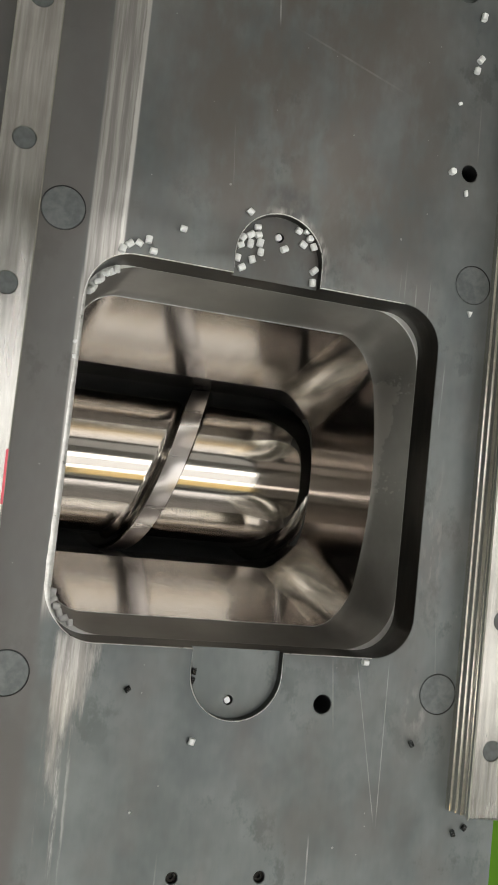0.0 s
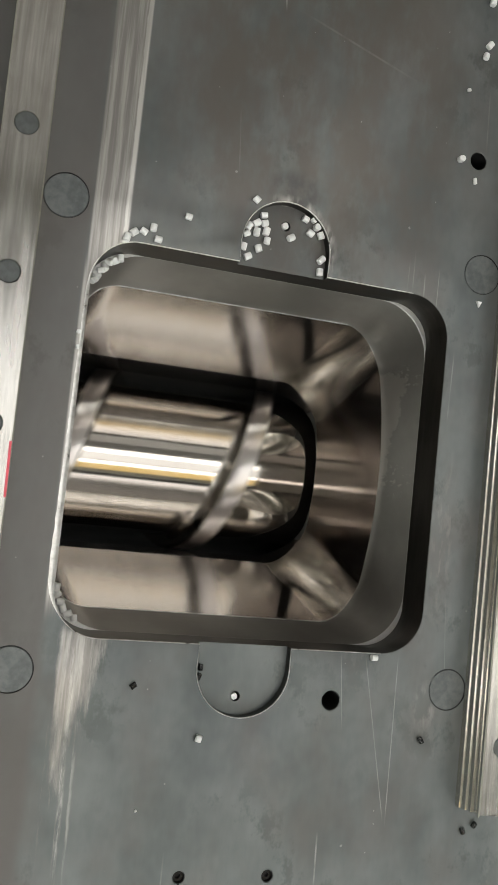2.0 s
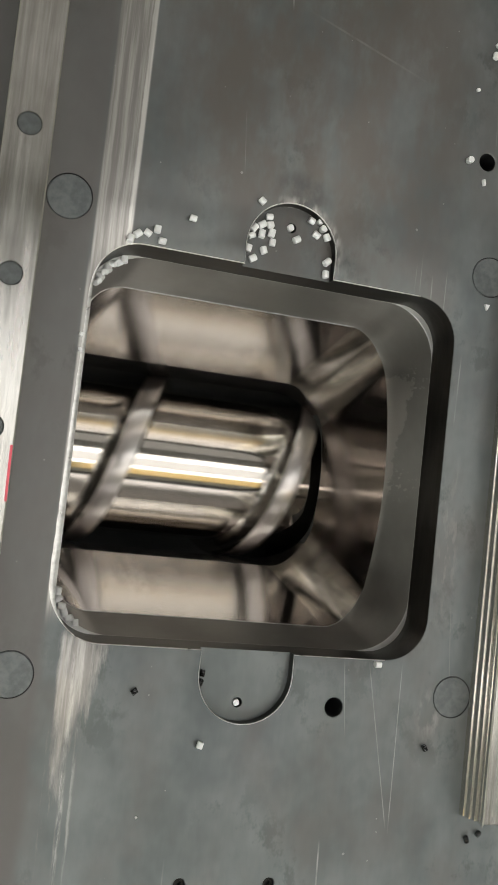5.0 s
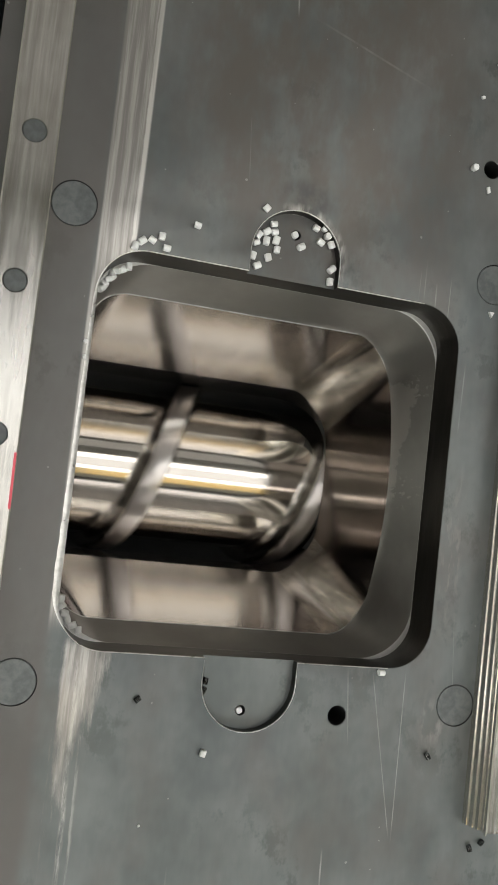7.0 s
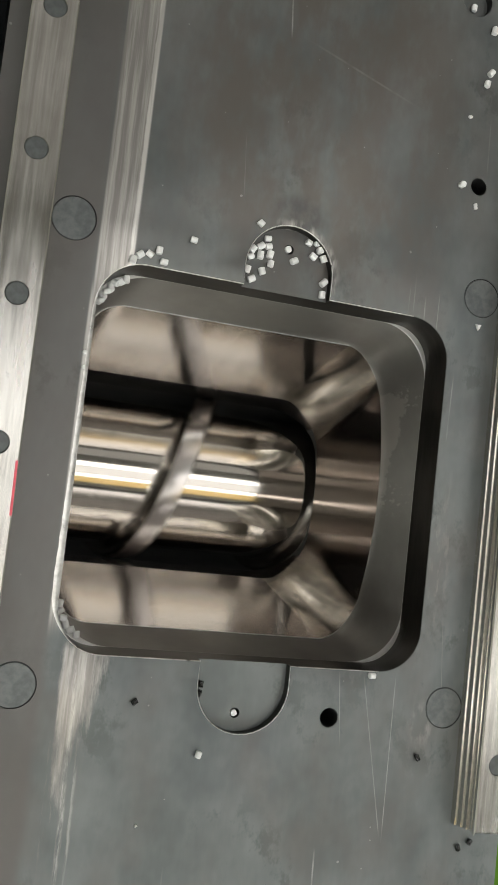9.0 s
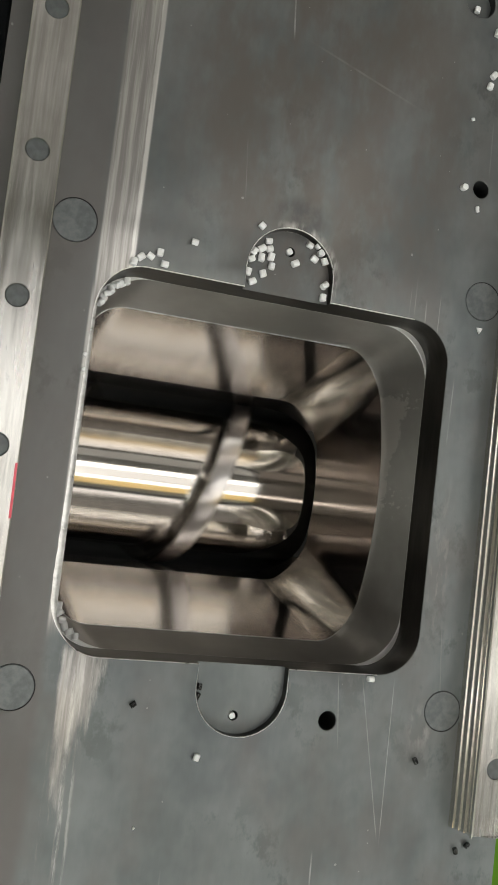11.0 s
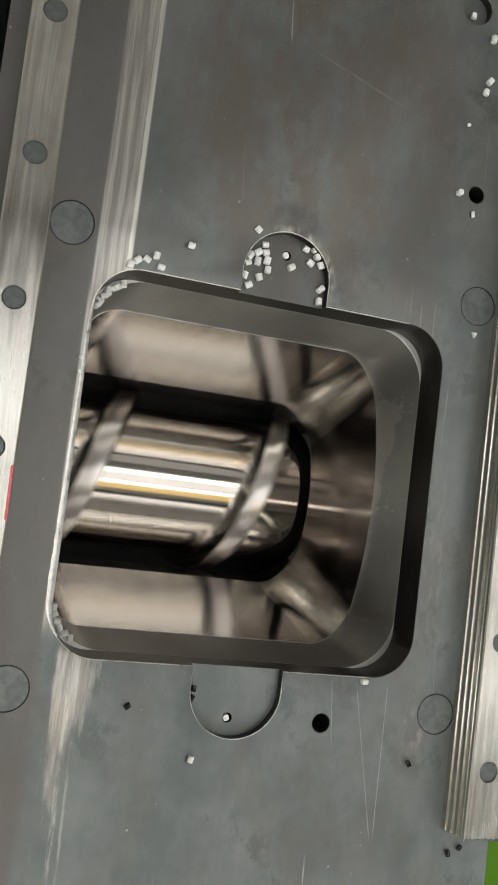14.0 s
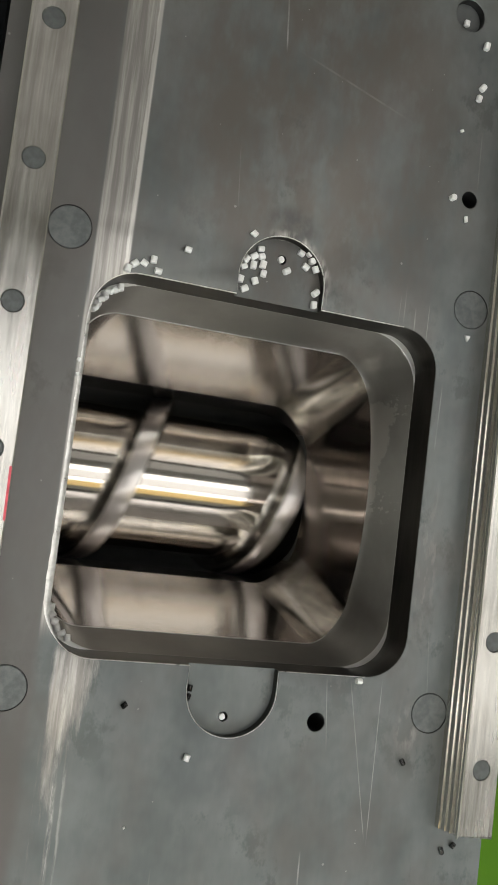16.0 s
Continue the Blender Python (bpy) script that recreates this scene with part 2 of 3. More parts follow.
def throat_steel():
    """Dull milled wall, with a scraped pale smear low on the closed end."""
    m = steel("throat_wall_steel", (0.30, 0.29, 0.272), (0.41, 0.398, 0.376), 0.35, 0.08, metal=0.8, scale=22, stretch=(1, 1, 1.5), relief=0.00001)
    nt = m.node_tree
    bs = nt.nodes["Principled BSDF"]
    co = nt.nodes.new("ShaderNodeTexCoord")
    sp = nt.nodes.new("ShaderNodeSeparateXYZ")
    nt.links.new(co.outputs["Object"], sp.inputs[0])
    x, y, z = sp.outputs
    jag = grain(nt, 190, (1, 0.8, 0.6), 5, 0.7)
    # the smear narrows towards the middle of the wall and breaks off in flecks
    high = val(nt, "MULTIPLY_ADD", y, 0.08, -0.0345)
    edge = val(nt, "SUBTRACT", z, val(nt, "MULTIPLY_ADD", jag, 0.012, val(nt, "SUBTRACT", high, 0.006)))
    smear = val(nt, "MULTIPLY", ramp(nt, edge, 0.0009, -0.0006), ramp(nt, x, 0.072, 0.074))
    smear = val(nt, "MULTIPLY", smear, val(nt, "MULTIPLY", ramp(nt, y, -0.010, -0.004), ramp(nt, val(nt, "MULTIPLY_ADD", jag, 0.02, y), 0.064, 0.061)))
    fleck = ramp(nt, grain(nt, 420, (1, 1, 0.5), 3), 0.56, 0.60)
    dy, dz = val(nt, "ADD", y, 0.002), val(nt, "ADD", z, 0.030)
    spot = ramp(nt, val(nt, "SQRT", val(nt, "ADD", val(nt, "MULTIPLY", dy, dy), val(nt, "MULTIPLY", dz, dz))), 0.011, 0.003)
    dy, dz = val(nt, "SUBTRACT", y, 0.050), val(nt, "ADD", z, 0.030)
    spot2 = ramp(nt, val(nt, "SQRT", val(nt, "ADD", val(nt, "MULTIPLY", dy, dy), val(nt, "MULTIPLY", dz, dz))), 0.010, 0.003)
    marks = val(nt, "MULTIPLY", val(nt, "MULTIPLY", fleck, val(nt, "MAXIMUM", spot, spot2)), ramp(nt, x, 0.072, 0.074))
    worn = val(nt, "MAXIMUM", val(nt, "MULTIPLY", smear, 0.55), val(nt, "MULTIPLY", marks, 0.7))
    old = bs.inputs["Base Color"].links[0].from_socket
    nt.links.new(mix(nt, worn, old, (0.56, 0.53, 0.50)), bs.inputs["Base Color"])
    return m


PLATE_DARK, PLATE_LIGHT = (0.122, 0.137, 0.138), (0.222, 0.237, 0.236)
BARE_DARK, BARE_LIGHT = (0.30, 0.285, 0.268), (0.70, 0.685, 0.655)
PLATE_ROUGH, PLATE_METAL = 0.46, 0.7
PLATE = plate_steel()
# milled walls; the dark they mirror is put into their base colour
WALL_STEEL = steel("shaded_milled_steel", (0.055, 0.054, 0.05), (0.10, 0.097, 0.09), 0.36, scale=40, stretch=(1, 1, 5))
THROAT = throat_steel()
LEDGE = steel("bright_ledge_steel", (0.6, 0.6, 0.58), (0.76, 0.75, 0.73), 0.4, metal=0.5)
TAPER = steel("polished_taper_steel", (0.565, 0.535, 0.515), (0.67, 0.64, 0.62), 0.16, 0.05, scale=40, stretch=(4, 0.4, 0.4), relief=0, aniso=0.7)
# brushed corners; pale colour streaks paint the highlights that run down them
FILLET = steel("brushed_glint_steel", (0.48, 0.445, 0.40), (0.92, 0.88, 0.81), 0.21, 0.05, scale=150, stretch=(1, 1, 0.05), relief=0, blotch=30, aniso=0.4)
# closed end, darker and browner than the tapered sides
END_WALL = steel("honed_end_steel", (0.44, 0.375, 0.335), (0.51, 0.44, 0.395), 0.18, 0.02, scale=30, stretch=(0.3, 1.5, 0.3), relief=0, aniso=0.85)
PLUG = steel("dark_plug_steel", (0.12, 0.132, 0.133), (0.195, 0.207, 0.207), 0.45, 0.1, metal=0.7, scale=300, blotch=60)
# worn edges, paler than bare steel so that the highlight is in the colour
LIP = steel("worn_glint_steel", (0.55, 0.54, 0.52), (0.88, 0.87, 0.85), 0.32, metal=0.75, scale=260, blotch=90, relief=0.00004)
# oxide-dark steel; the shade of the deep bore is put into its colour too
BORE = steel("shaded_bore_steel", (0.10, 0.106, 0.103), (0.155, 0.16, 0.156), 0.5, metal=0.4, relief=0)
CHROME = steel("polished_screw_steel", (0.62, 0.585, 0.54), (0.69, 0.655, 0.61), 0.10, 0.04, scale=20, stretch=(0.3, 4, 4), relief=0)
LAND = steel("ground_flight_land", (0.62, 0.585, 0.56), (0.67, 0.635, 0.61), 0.28, 0.03, scale=40, stretch=(0.3, 2, 2), relief=0)
RAIL = steel("ground_rail_steel", (0.36, 0.347, 0.318), (0.60, 0.588, 0.56), 0.225, 0.13, scale=60, stretch=(8, 0.3, 8), blotch=22)
RAIL_SIDE = steel("rail_flank_steel", (0.72, 0.70, 0.64), (0.90, 0.88, 0.82), 0.17, 0.06, metal=0.97, scale=50, stretch=(6, 0.3, 6))
SET_SCREW = steel("set_screw_steel", (0.02, 0.02, 0.02), (0.05, 0.05, 0.05), 0.35)
CAP = plain("grey_bolt_cap", (0.13, 0.14, 0.14), 0.45, 0.6)
BLACK = plain("black_paint", (0.008, 0.009, 0.010), 0.6)
BLACK.node_tree.nodes["Principled BSDF"].inputs["Specular IOR Level"].default_value = 0.15
# inside of holes and plug grooves, with their shade as a dark colour
HOLE_SHADE = plain("shaded_hole", (0.03, 0.03, 0.03), 0.5, 0.5)
GREEN = plain("green_paint", (0.075, 0.20, 0.002), 0.5, 0, 6, 0.1)
GREEN.node_tree.nodes["Principled BSDF"].inputs["Specular IOR Level"].default_value = 0.2
CONCRETE = plain("concrete", (0.22, 0.215, 0.2), 0.7, 0, 8, 0.2)
GREY_PAINT = plain("grey_machine_paint", (0.3, 0.31, 0.31), 0.5)
WHITE = plain("white_pellet", (0.91, 0.91, 0.90), 0.4, 0, 900, 0.04)
SMOKE = plain("clear_pellet", (0.07, 0.075, 0.075), 0.06, 0.0, relief=0)
SMOKE.node_tree.nodes["Principled BSDF"].inputs["Transmission Weight"].default_value = 1.0
RED = plain("red_glint", (0.9, 0.12, 0.17), 0.3)
ROOM_WALL = plain("painted_wall", (0.72, 0.72, 0.69), 0.8, 0, 3, 0.1)
ROOM_CEIL = plain("painted_ceiling", (0.62, 0.61, 0.59), 0.8, 0, 3, 0.1)

MM = 0.001


# ---- mesh helpers ----
END_STEPS = 11


def part(name, bm, mat, parent=None, label="", smooth=False, at=None):
    """Link a bmesh as one mesh object under a thing or a part. Coordinates are in millimetres."""
    me = bpy.data.meshes.new(name)
    bmesh.ops.scale(bm, vec=(MM, MM, MM), verts=bm.verts)
    bm.normal_update()
    bm.to_mesh(me)
    bm.free()
    for mt in (mat if isinstance(mat, (list, tuple)) else [mat]):
        me.materials.append(mt)
    if smooth:
        for p in me.polygons:
            p.use_smooth = True
        if smooth is not True:
            me.set_sharp_from_angle(angle=radians(smooth))
    ob = new(name, me)
    ob.parent = parent
    if at is not None:
        ob.matrix_basis = at
    if label:
        tagged(ob, label)
    return ob


def thing(name, label, category, group="", kind="", at=None):
    ob = new(name)
    ob.empty_display_size = 0.01
    if at is not None:
        ob.matrix_basis = at
    return tagged(ob, label, category, group, kind)


def rrect(x0, x1, y0, y1, right, left, n=12):
    """A rounded rectangle, counter-clockwise from its lower right corner."""
    pts = []
    for cx, cy, r, a in ((x1, y0, right, -90), (x1, y1, right, 0), (x0, y1, left, 90), (x0, y0, left, 180)):
        sx, sy = (-1 if cx == x1 else 1), (-1 if cy == y1 else 1)
        for i in range(n + 1):
            t = radians(a + 90 * i / n)
            pts.append((cx + sx * r + r * math.cos(t), cy + sy * r + r * math.sin(t)))
    return pts


def split_end(pts, n=16, extra=END_STEPS):
    """Adds points along the right-hand side of a rounded rectangle."""
    a, b = Vector(pts[n]), Vector(pts[n + 1])
    return pts[:n + 1] + [tuple(a.lerp(b, (i + 1) / (extra + 1))) for i in range(extra)] + pts[n + 1:]


def circle(cx, cy, r, n=28):
    return [(cx + r * math.cos(2 * math.pi * i / n), cy + r * math.sin(2 * math.pi * i / n)) for i in range(n)]


def offset(pts, d):
    """Moves a counter-clockwise outline outwards by d."""
    out = []
    for i, p in enumerate(pts):
        a, b = Vector(pts[i - 1]), Vector(pts[(i + 1) % len(pts)])
        t = (b - a).normalized()
        out.append((p[0] + t.y * d, p[1] - t.x * d))
    return out


def ring(bm, pts, z):
    return [bm.verts.new((x, y, z)) for x, y in pts]


def join(bm, a, b, mat=0, flip=False):
    """Quads from the closed loop a to the closed loop b."""
    for i in range(len(a)):
        j = (i + 1) % len(a)
        q = (a[i], a[j], b[j], b[i])
        f = bm.faces.new(q[::-1] if flip else q)
        f.material_index = mat


def fill(bm, loops, mat=0, up=True):
    """A flat face bounded by the first loop, with the others as holes."""
    edges = []
    for lp in loops:
        for i in range(len(lp)):
            e = bm.edges.get((lp[i], lp[(i + 1) % len(lp)])) or bm.edges.new((lp[i], lp[(i + 1) % len(lp)]))
            edges.append(e)
    res = bmesh.ops.triangle_fill(bm, use_beauty=True, use_dissolve=False, edges=edges)
    for f in res["geom"]:
        if isinstance(f, bmesh.types.BMFace):
            f.normal_update()
            if (f.normal.z > 0) != up:
                f.normal_flip()
            f.material_index = mat


def box(x0, x1, y0, y1, z0, z1, bevel=0.0):
    bm = bmesh.new()
    bmesh.ops.create_cube(bm, size=1)
    for v in bm.verts:
        v.co = ((x0 + x1) / 2 + v.co.x * (x1 - x0), (y0 + y1) / 2 + v.co.y * (y1 - y0), (z0 + z1) / 2 + v.co.z * (z1 - z0))
    if bevel:
        bmesh.ops.bevel(bm, geom=bm.edges[:], offset=bevel, segments=2, affect="EDGES", profile=0.5)
    return bm


# ---- sizes, millimetres ----
OPEN = (-84.3, 87.3, -84.3, 85.4)
PLATE_X0, PLATE_X1, PLATE_Y0, PLATE_Y1, PLATE_T = -135.5, 139.5, -300, 380, 21
POCKET = 5.0
AXIS_Y, AXIS_Z = -1.3, -180.7
SCREW_R, ROOT_R, BORE_R, PITCH = 53.8, 45.5, 54.3, 102.3


# ---- the shop around ----
def room():
    fl = part("floor", box(-3000, 3000, -3000, 3000, -1150, -1100), CONCRETE)
    tagged(fl, "grey concrete workshop floor", "floor", kind="structure")
    ce = part("ceiling", box(-3000, 3000, -3000, 3000, 2600, 2650), ROOM_CEIL)
    tagged(ce, "plain grey workshop ceiling", "ceiling", kind="structure")
    for nm, b in (("wall_north", (-3000, 3000, 3000, 3080)), ("wall_south", (-3000, 3000, -3080, -3000)),
                  ("wall_east", (3000, 3080, -3080, 3080)), ("wall_west", (-3080, -3000, -3080, 3080))):
        w = part(nm, box(*b, -1150, 2650), ROOM_WALL)
        tagged(w, "plain painted workshop wall", "wall", kind="structure")


def ceiling_lamp(x, y, lx, ly, power, col, z=2500):
    """A flat luminaire under the ceiling with its glowing diffuser."""
    look_of = "small flat amber ceiling light with glowing diffuser" if col[2] < 0.5 else "long flat white ceiling light with glowing diffuser"
    th = thing("ceiling_light", look_of, "lamp", "ceiling lights", at=pose(x * MM, y * MM, z * MM))
    part("housing", box(-lx / 2 - 20, lx / 2 + 20, -ly / 2 - 20, ly / 2 + 20, 4, 100, 6), GREY_PAINT, th)
    part("diffuser", box(-lx / 2, lx / 2, -ly / 2, ly / 2, -4, 4), glow("lamp_glow", col, power), th)


room()
for lamp in LAMPS:
    ceiling_lamp(*lamp)


# ---- machine body below ----
def machine():
    base = thing("machine_pedestal", "grey painted machine pedestal under the feed plate", "machine pedestal")
    part("base_column", box(-125, 125, -280, 360, -1100, -245, 6), GREY_PAINT, base)
    deck = thing("machine_bed", "bright green painted machine bed beside the plate", "machine bed")
    part("bed_body", box(128, 520, -620, 40, -1100, -300, 8), GREEN, deck)
    cover = thing("side_cover", "black painted cabinet beside the plate", "machine cover")
    part("cabinet_body", box(-560, -136.5, -300, 380, -1100, -26, 5), BLACK, cover)


# ---- feed plate ----
HOLES = ((95.9, 156.7, 4.3, 18), (44.4, -106.7, 4.3, 18), (-18.3, -183.6, 2.6, 4), (22.0, -183.9, 2.6, 4), (85.3, 251.5, 8.3, 4.7))
PLUGS = ((-98.4, 99.9), (-98.7, -98.8), (103.2, 101.0), (103.6, -99.8))
POCKET_HOLES = ((1.8, 107.0, 2.3), (0.3, -107.4, 2.3))


def u_shape(y, sign, cx=1.6, hw=21.2, n=20):
    """The U of a pocket that opens into the feed opening, walked counter-clockwise round the opening."""
    cy = y + sign * 10
    start = 0 if sign > 0 else 180
    arc = [(cx + hw * math.cos(radians(start + 180 * i / n)), cy + hw * math.sin(radians(start + 180 * i / n))) for i in range(n + 1)]
    return [(arc[0][0], y)] + arc + [(arc[-1][0], y)]


def feed_plate():
    th = thing("feed_plate", "dark ground steel feed plate with square opening and worn track", "machine plate")
    x0, x1, y0, y1 = OPEN
    rr = rrect(x0, x1, y0, y1, 20, 20)
    n = len(rr) // 4
    dents = random.Random(11)
    a, b = rr[3 * n - 1], rr[3 * n]
    worn = [(x0, a[1] + (b[1] - a[1]) * (i + 1) / 61) for i in range(60)]
    outline = rr[:2 * n] + u_shape(y1, 1) + rr[2 * n:3 * n] + worn + rr[3 * n:] + u_shape(y0, -1)
    bm = bmesh.new()
    edge = [(PLATE_X0, PLATE_Y0), (PLATE_X1, PLATE_Y0), (PLATE_X1, PLATE_Y1), (PLATE_X0, PLATE_Y1)]
    outer = ring(bm, [(x + math.copysign(-0.8, x), y + math.copysign(-0.8, y)) for x, y in edge], 0)
    outer_low = ring(bm, edge, -0.8)
    outer_end = ring(bm, edge, -PLATE_T)
    join(bm, outer_low, outer)
    join(bm, outer_end, outer_low)
    # upper layer: the opening with its two pockets
    # the side towards the rubbed track is worn round
    wear = [max(0.0, 1 - max(0.0, abs(y) - 60) / 18) * (0.85 - 0.006 * y) * dents.uniform(0.9, 1.1) * max(0.0, 1 - (x - x0) / 7) for x, y in outline]
    wear = [(wear[i - 1] + 4 * w + wear[(i + 1) % len(wear)]) / 6 for i, w in enumerate(wear)]
    lip = [bm.verts.new((x - 2.4 * k, y, 0)) for (x, y), k in zip(offset(outline, 0.45), wear)]
    mid = [bm.verts.new((x - 1.0 * k, y, -0.12 - 0.12 * k)) for (x, y), k in zip(offset(outline, 0.2), wear)]
    low = [bm.verts.new((x, y, -0.45 - 0.6 * k)) for (x, y), k in zip(outline, wear)]
    end = ring(bm, outline, -POCKET)
    join(bm, lip, mid, 3)
    join(bm, mid, low, 3)
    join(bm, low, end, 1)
    # the right-hand rim keeps the plate's colour, without the painted edge highlight
    for f in bm.faces:
        if f.material_index == 3 and f.calc_center_median().x > 62:
            f.material_index = 0
    holes = []
    for hx, hy, r, d in HOLES:
        a = ring(bm, circle(hx, hy, r + 0.35), 0)
        b = ring(bm, circle(hx, hy, r), -0.35)
        c = ring(bm, circle(hx, hy, r), -d)
        join(bm, a, b)
        join(bm, b, c, 2)
        f = bm.faces.new(c)
        f.material_index = 2 if d > 6 else 0
        holes.append(a)
    for hx, hy in PLUGS:
        a = ring(bm, circle(hx, hy, 9.8, 40), 0)
        c = ring(bm, circle(hx, hy, 9.8, 40), -0.6)
        join(bm, a, c, 2)
        bm.faces.new(c).material_index = 2
        holes.append(a)
    fill(bm, [outer, lip] + holes)
    # lower layer, whose top shows in the pockets
    l_out = ring(bm, edge, -POCKET)
    l_in = ring(bm, rr, -POCKET)
    l_end = ring(bm, rr, -PLATE_T)
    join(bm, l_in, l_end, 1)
    low_holes = []
    for hx, hy, r in POCKET_HOLES:
        a = ring(bm, circle(hx, hy, r, 20), -POCKET)
        c = ring(bm, circle(hx, hy, r, 20), -POCKET - 7)
        join(bm, a, c, 2)
        bm.faces.new(c).material_index = 2
        low_holes.append(a)
    for hx, hy, r, d in HOLES:
        if d > POCKET:
            low_holes.append(ring(bm, circle(hx, hy, r + 0.6), -POCKET))
    fill(bm, [l_out, l_in] + low_holes)
    part("plate_body", bm, [PLATE, WALL_STEEL, HOLE_SHADE, LIP], th, smooth=30)
    for hx, hy in PLUGS:
        bm = bmesh.new()
        a = ring(bm, circle(0, 0, 9.2, 40), 0.0)
        b = ring(bm, circle(0, 0, 9.45, 40), -0.3)
        c = ring(bm, circle(0, 0, 9.45, 40), -0.54)
        join(bm, b, a)
        join(bm, c, b)
        bm.faces.new(a)
        part("plug", bm, PLUG, th, "flush round steel plug", at=pose(hx * MM, hy * MM, -0.05 * MM, 0, 0, random.uniform(0, 360)))
    for hx, hy, r, d in HOLES[2:4]:
        bm = bmesh.new()
        a, b = ring(bm, circle(0, 0, 2.2, 20), 0), ring(bm, circle(0, 0, 2.5, 20), -0.4)
        c, d2 = ring(bm, circle(0, 0, 2.5, 20), -2), ring(bm, circle(0, 0, 1.3, 6), 0)
        e = ring(bm, circle(0, 0, 1.3, 6), -1.6)
        join(bm, b, a)
        join(bm, c, b)
        join(bm, d2, e)
        bm.faces.new(e)
        fill(bm, [a, d2])
        part("set_screw", bm, SET_SCREW, th, "small dark hex socket set screw", at=pose(hx * MM, hy * MM, -1.8 * MM))


# ---- feed throat below the plate ----
def feed_throat():
    th = thing("feed_throat", "polished steel feed throat tapering to the screw slot", "feed throat")
    x0, x1, y0, y1 = OPEN
    top = split_end(rrect(x0, x1, y0, y1, 27, 27, 16))
    rim = split_end(rrect(-83.0, 76.0, -77.0, 74.8, 24, 18, 16))
    slot = split_end(rrect(-90.8, 76.3, -55.6, 53.0, 28, 18, 16))
    last = 33 + END_STEPS
    zt, zr, zs = -PLATE_T - 0.004, -40, -125.2
    bm = bmesh.new()
    out = ring(bm, [(-134, -295), (134, -295), (134, 375), (-134, 375)], zt)
    a, b = ring(bm, offset(top, 0.3), zt), ring(bm, top, zt - 0.3)
    out_low = ring(bm, [(-134, -295), (134, -295), (134, 375), (-134, 375)], -245)
    join(bm, out_low, out)
    join(bm, a, b)
    fill(bm, [out, a])
    part("ledge", bm, LEDGE, th, "bright machined ledge", smooth=30)
    # on the closed end the rim is the arc in which the cone of the wall cuts the upright end face
    z_rim = []
    for i, (x, y) in enumerate(rim):
        z = zr
        if 16 <= i <= 17 + END_STEPS:
            z = -36.4 - 0.0037 * y * y
        elif i <= last:
            k = (16 - i if i < 16 else i - 17 - END_STEPS) / 16
            ease = k * k * (3 - 2 * k)
            z = -46.2 * (1 - ease) + zr * ease - 5.0 * math.sin(math.pi * k)
        z_rim.append(z)
    bm = bmesh.new()
    steps = 6
    prev = ring(bm, top, zt - 0.3)
    for i in range(1, steps + 1):
        k = i / steps
        cur = [bm.verts.new((p[0] + (q[0] - p[0]) * k, p[1] + (q[1] - p[1]) * k, zt - 0.3 + (z - zt + 0.3) * k)) for p, q, z in zip(top, rim, z_rim)]
        join(bm, prev, cur)
        prev = cur
    bead = [bm.verts.new((x, y, z - 0.3)) for (x, y), z in zip(offset(rim, -0.38), z_rim)]
    join(bm, prev, bead, 1)
    # the bead carries a painted edge highlight, left out on the closed end
    bm.faces.ensure_lookup_table()
    for f in bm.faces[-len(rim):][6:last]:
        f.material_index = 0
    part("throat_wall", bm, [THROAT, LIP], th, smooth=30)
    # on the closed end the slot's edge follows the bore's round roof
    z_slot = []
    for i, (x, y) in enumerate(slot):
        roof = AXIS_Z + math.sqrt(max(0.0, BORE_R ** 2 - (y - AXIS_Y) ** 2))
        d = max(0.0, min(1.0, min(i, last - i) / 9))
        drop = zs - min(zs, roof)
        z_slot.append(zs - 16 * drop / (drop + 16) * d * d * (3 - 2 * d))
    bm = bmesh.new()
    rim = offset(rim, -0.38)
    prev = [bm.verts.new((x, y, z - 0.3)) for (x, y), z in zip(rim, z_rim)]
    for i in range(1, 9):
        k = i / 8
        cur = [bm.verts.new((p[0] + (q[0] - p[0]) * k, p[1] + (q[1] - p[1]) * k, a - 0.3 + (z - a + 0.3) * k)) for p, q, z, a in zip(rim, slot, z_slot, z_rim)]
        join(bm, prev, cur)
        bm.faces.ensure_lookup_table()
        side = bm.faces[-len(rim):]
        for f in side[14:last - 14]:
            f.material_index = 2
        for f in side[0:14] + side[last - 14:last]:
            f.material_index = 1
        prev = cur
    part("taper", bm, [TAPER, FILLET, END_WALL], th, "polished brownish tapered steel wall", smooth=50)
    # slot walls, and the bore in which the screw turns
    bm = bmesh.new()
    q = last + 1
    sa = [bm.verts.new((x, y, z)) for (x, y), z in zip(slot, z_slot)]
    low = []
    for i, (x, y) in enumerate(slot):
        roof = AXIS_Z + math.sqrt(max(0.0, BORE_R ** 2 - (y - AXIS_Y) ** 2))
        low.append(bm.verts.new((x, y, min(z_slot[i] - 0.2, roof) if i < q else AXIS_Z)))
    join(bm, sa, low)
    # end faces take the bore's steel, whose dark colour stands for their shade
    for f in bm.faces:
        f.normal_update()
        f.material_index = 1 if abs(f.normal.y) > 0.45 else 0
    far = [bm.verts.new((260, v.co.y, v.co.z)) for v in low[:q]]
    for i in range(q - 1):
        bm.faces.new((low[i], far[i], far[i + 1], low[i + 1]))
    n = 48
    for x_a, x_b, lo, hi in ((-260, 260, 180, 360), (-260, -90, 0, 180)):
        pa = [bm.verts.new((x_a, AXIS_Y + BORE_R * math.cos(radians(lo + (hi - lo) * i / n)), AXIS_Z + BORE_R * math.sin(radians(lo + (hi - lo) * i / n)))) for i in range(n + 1)]
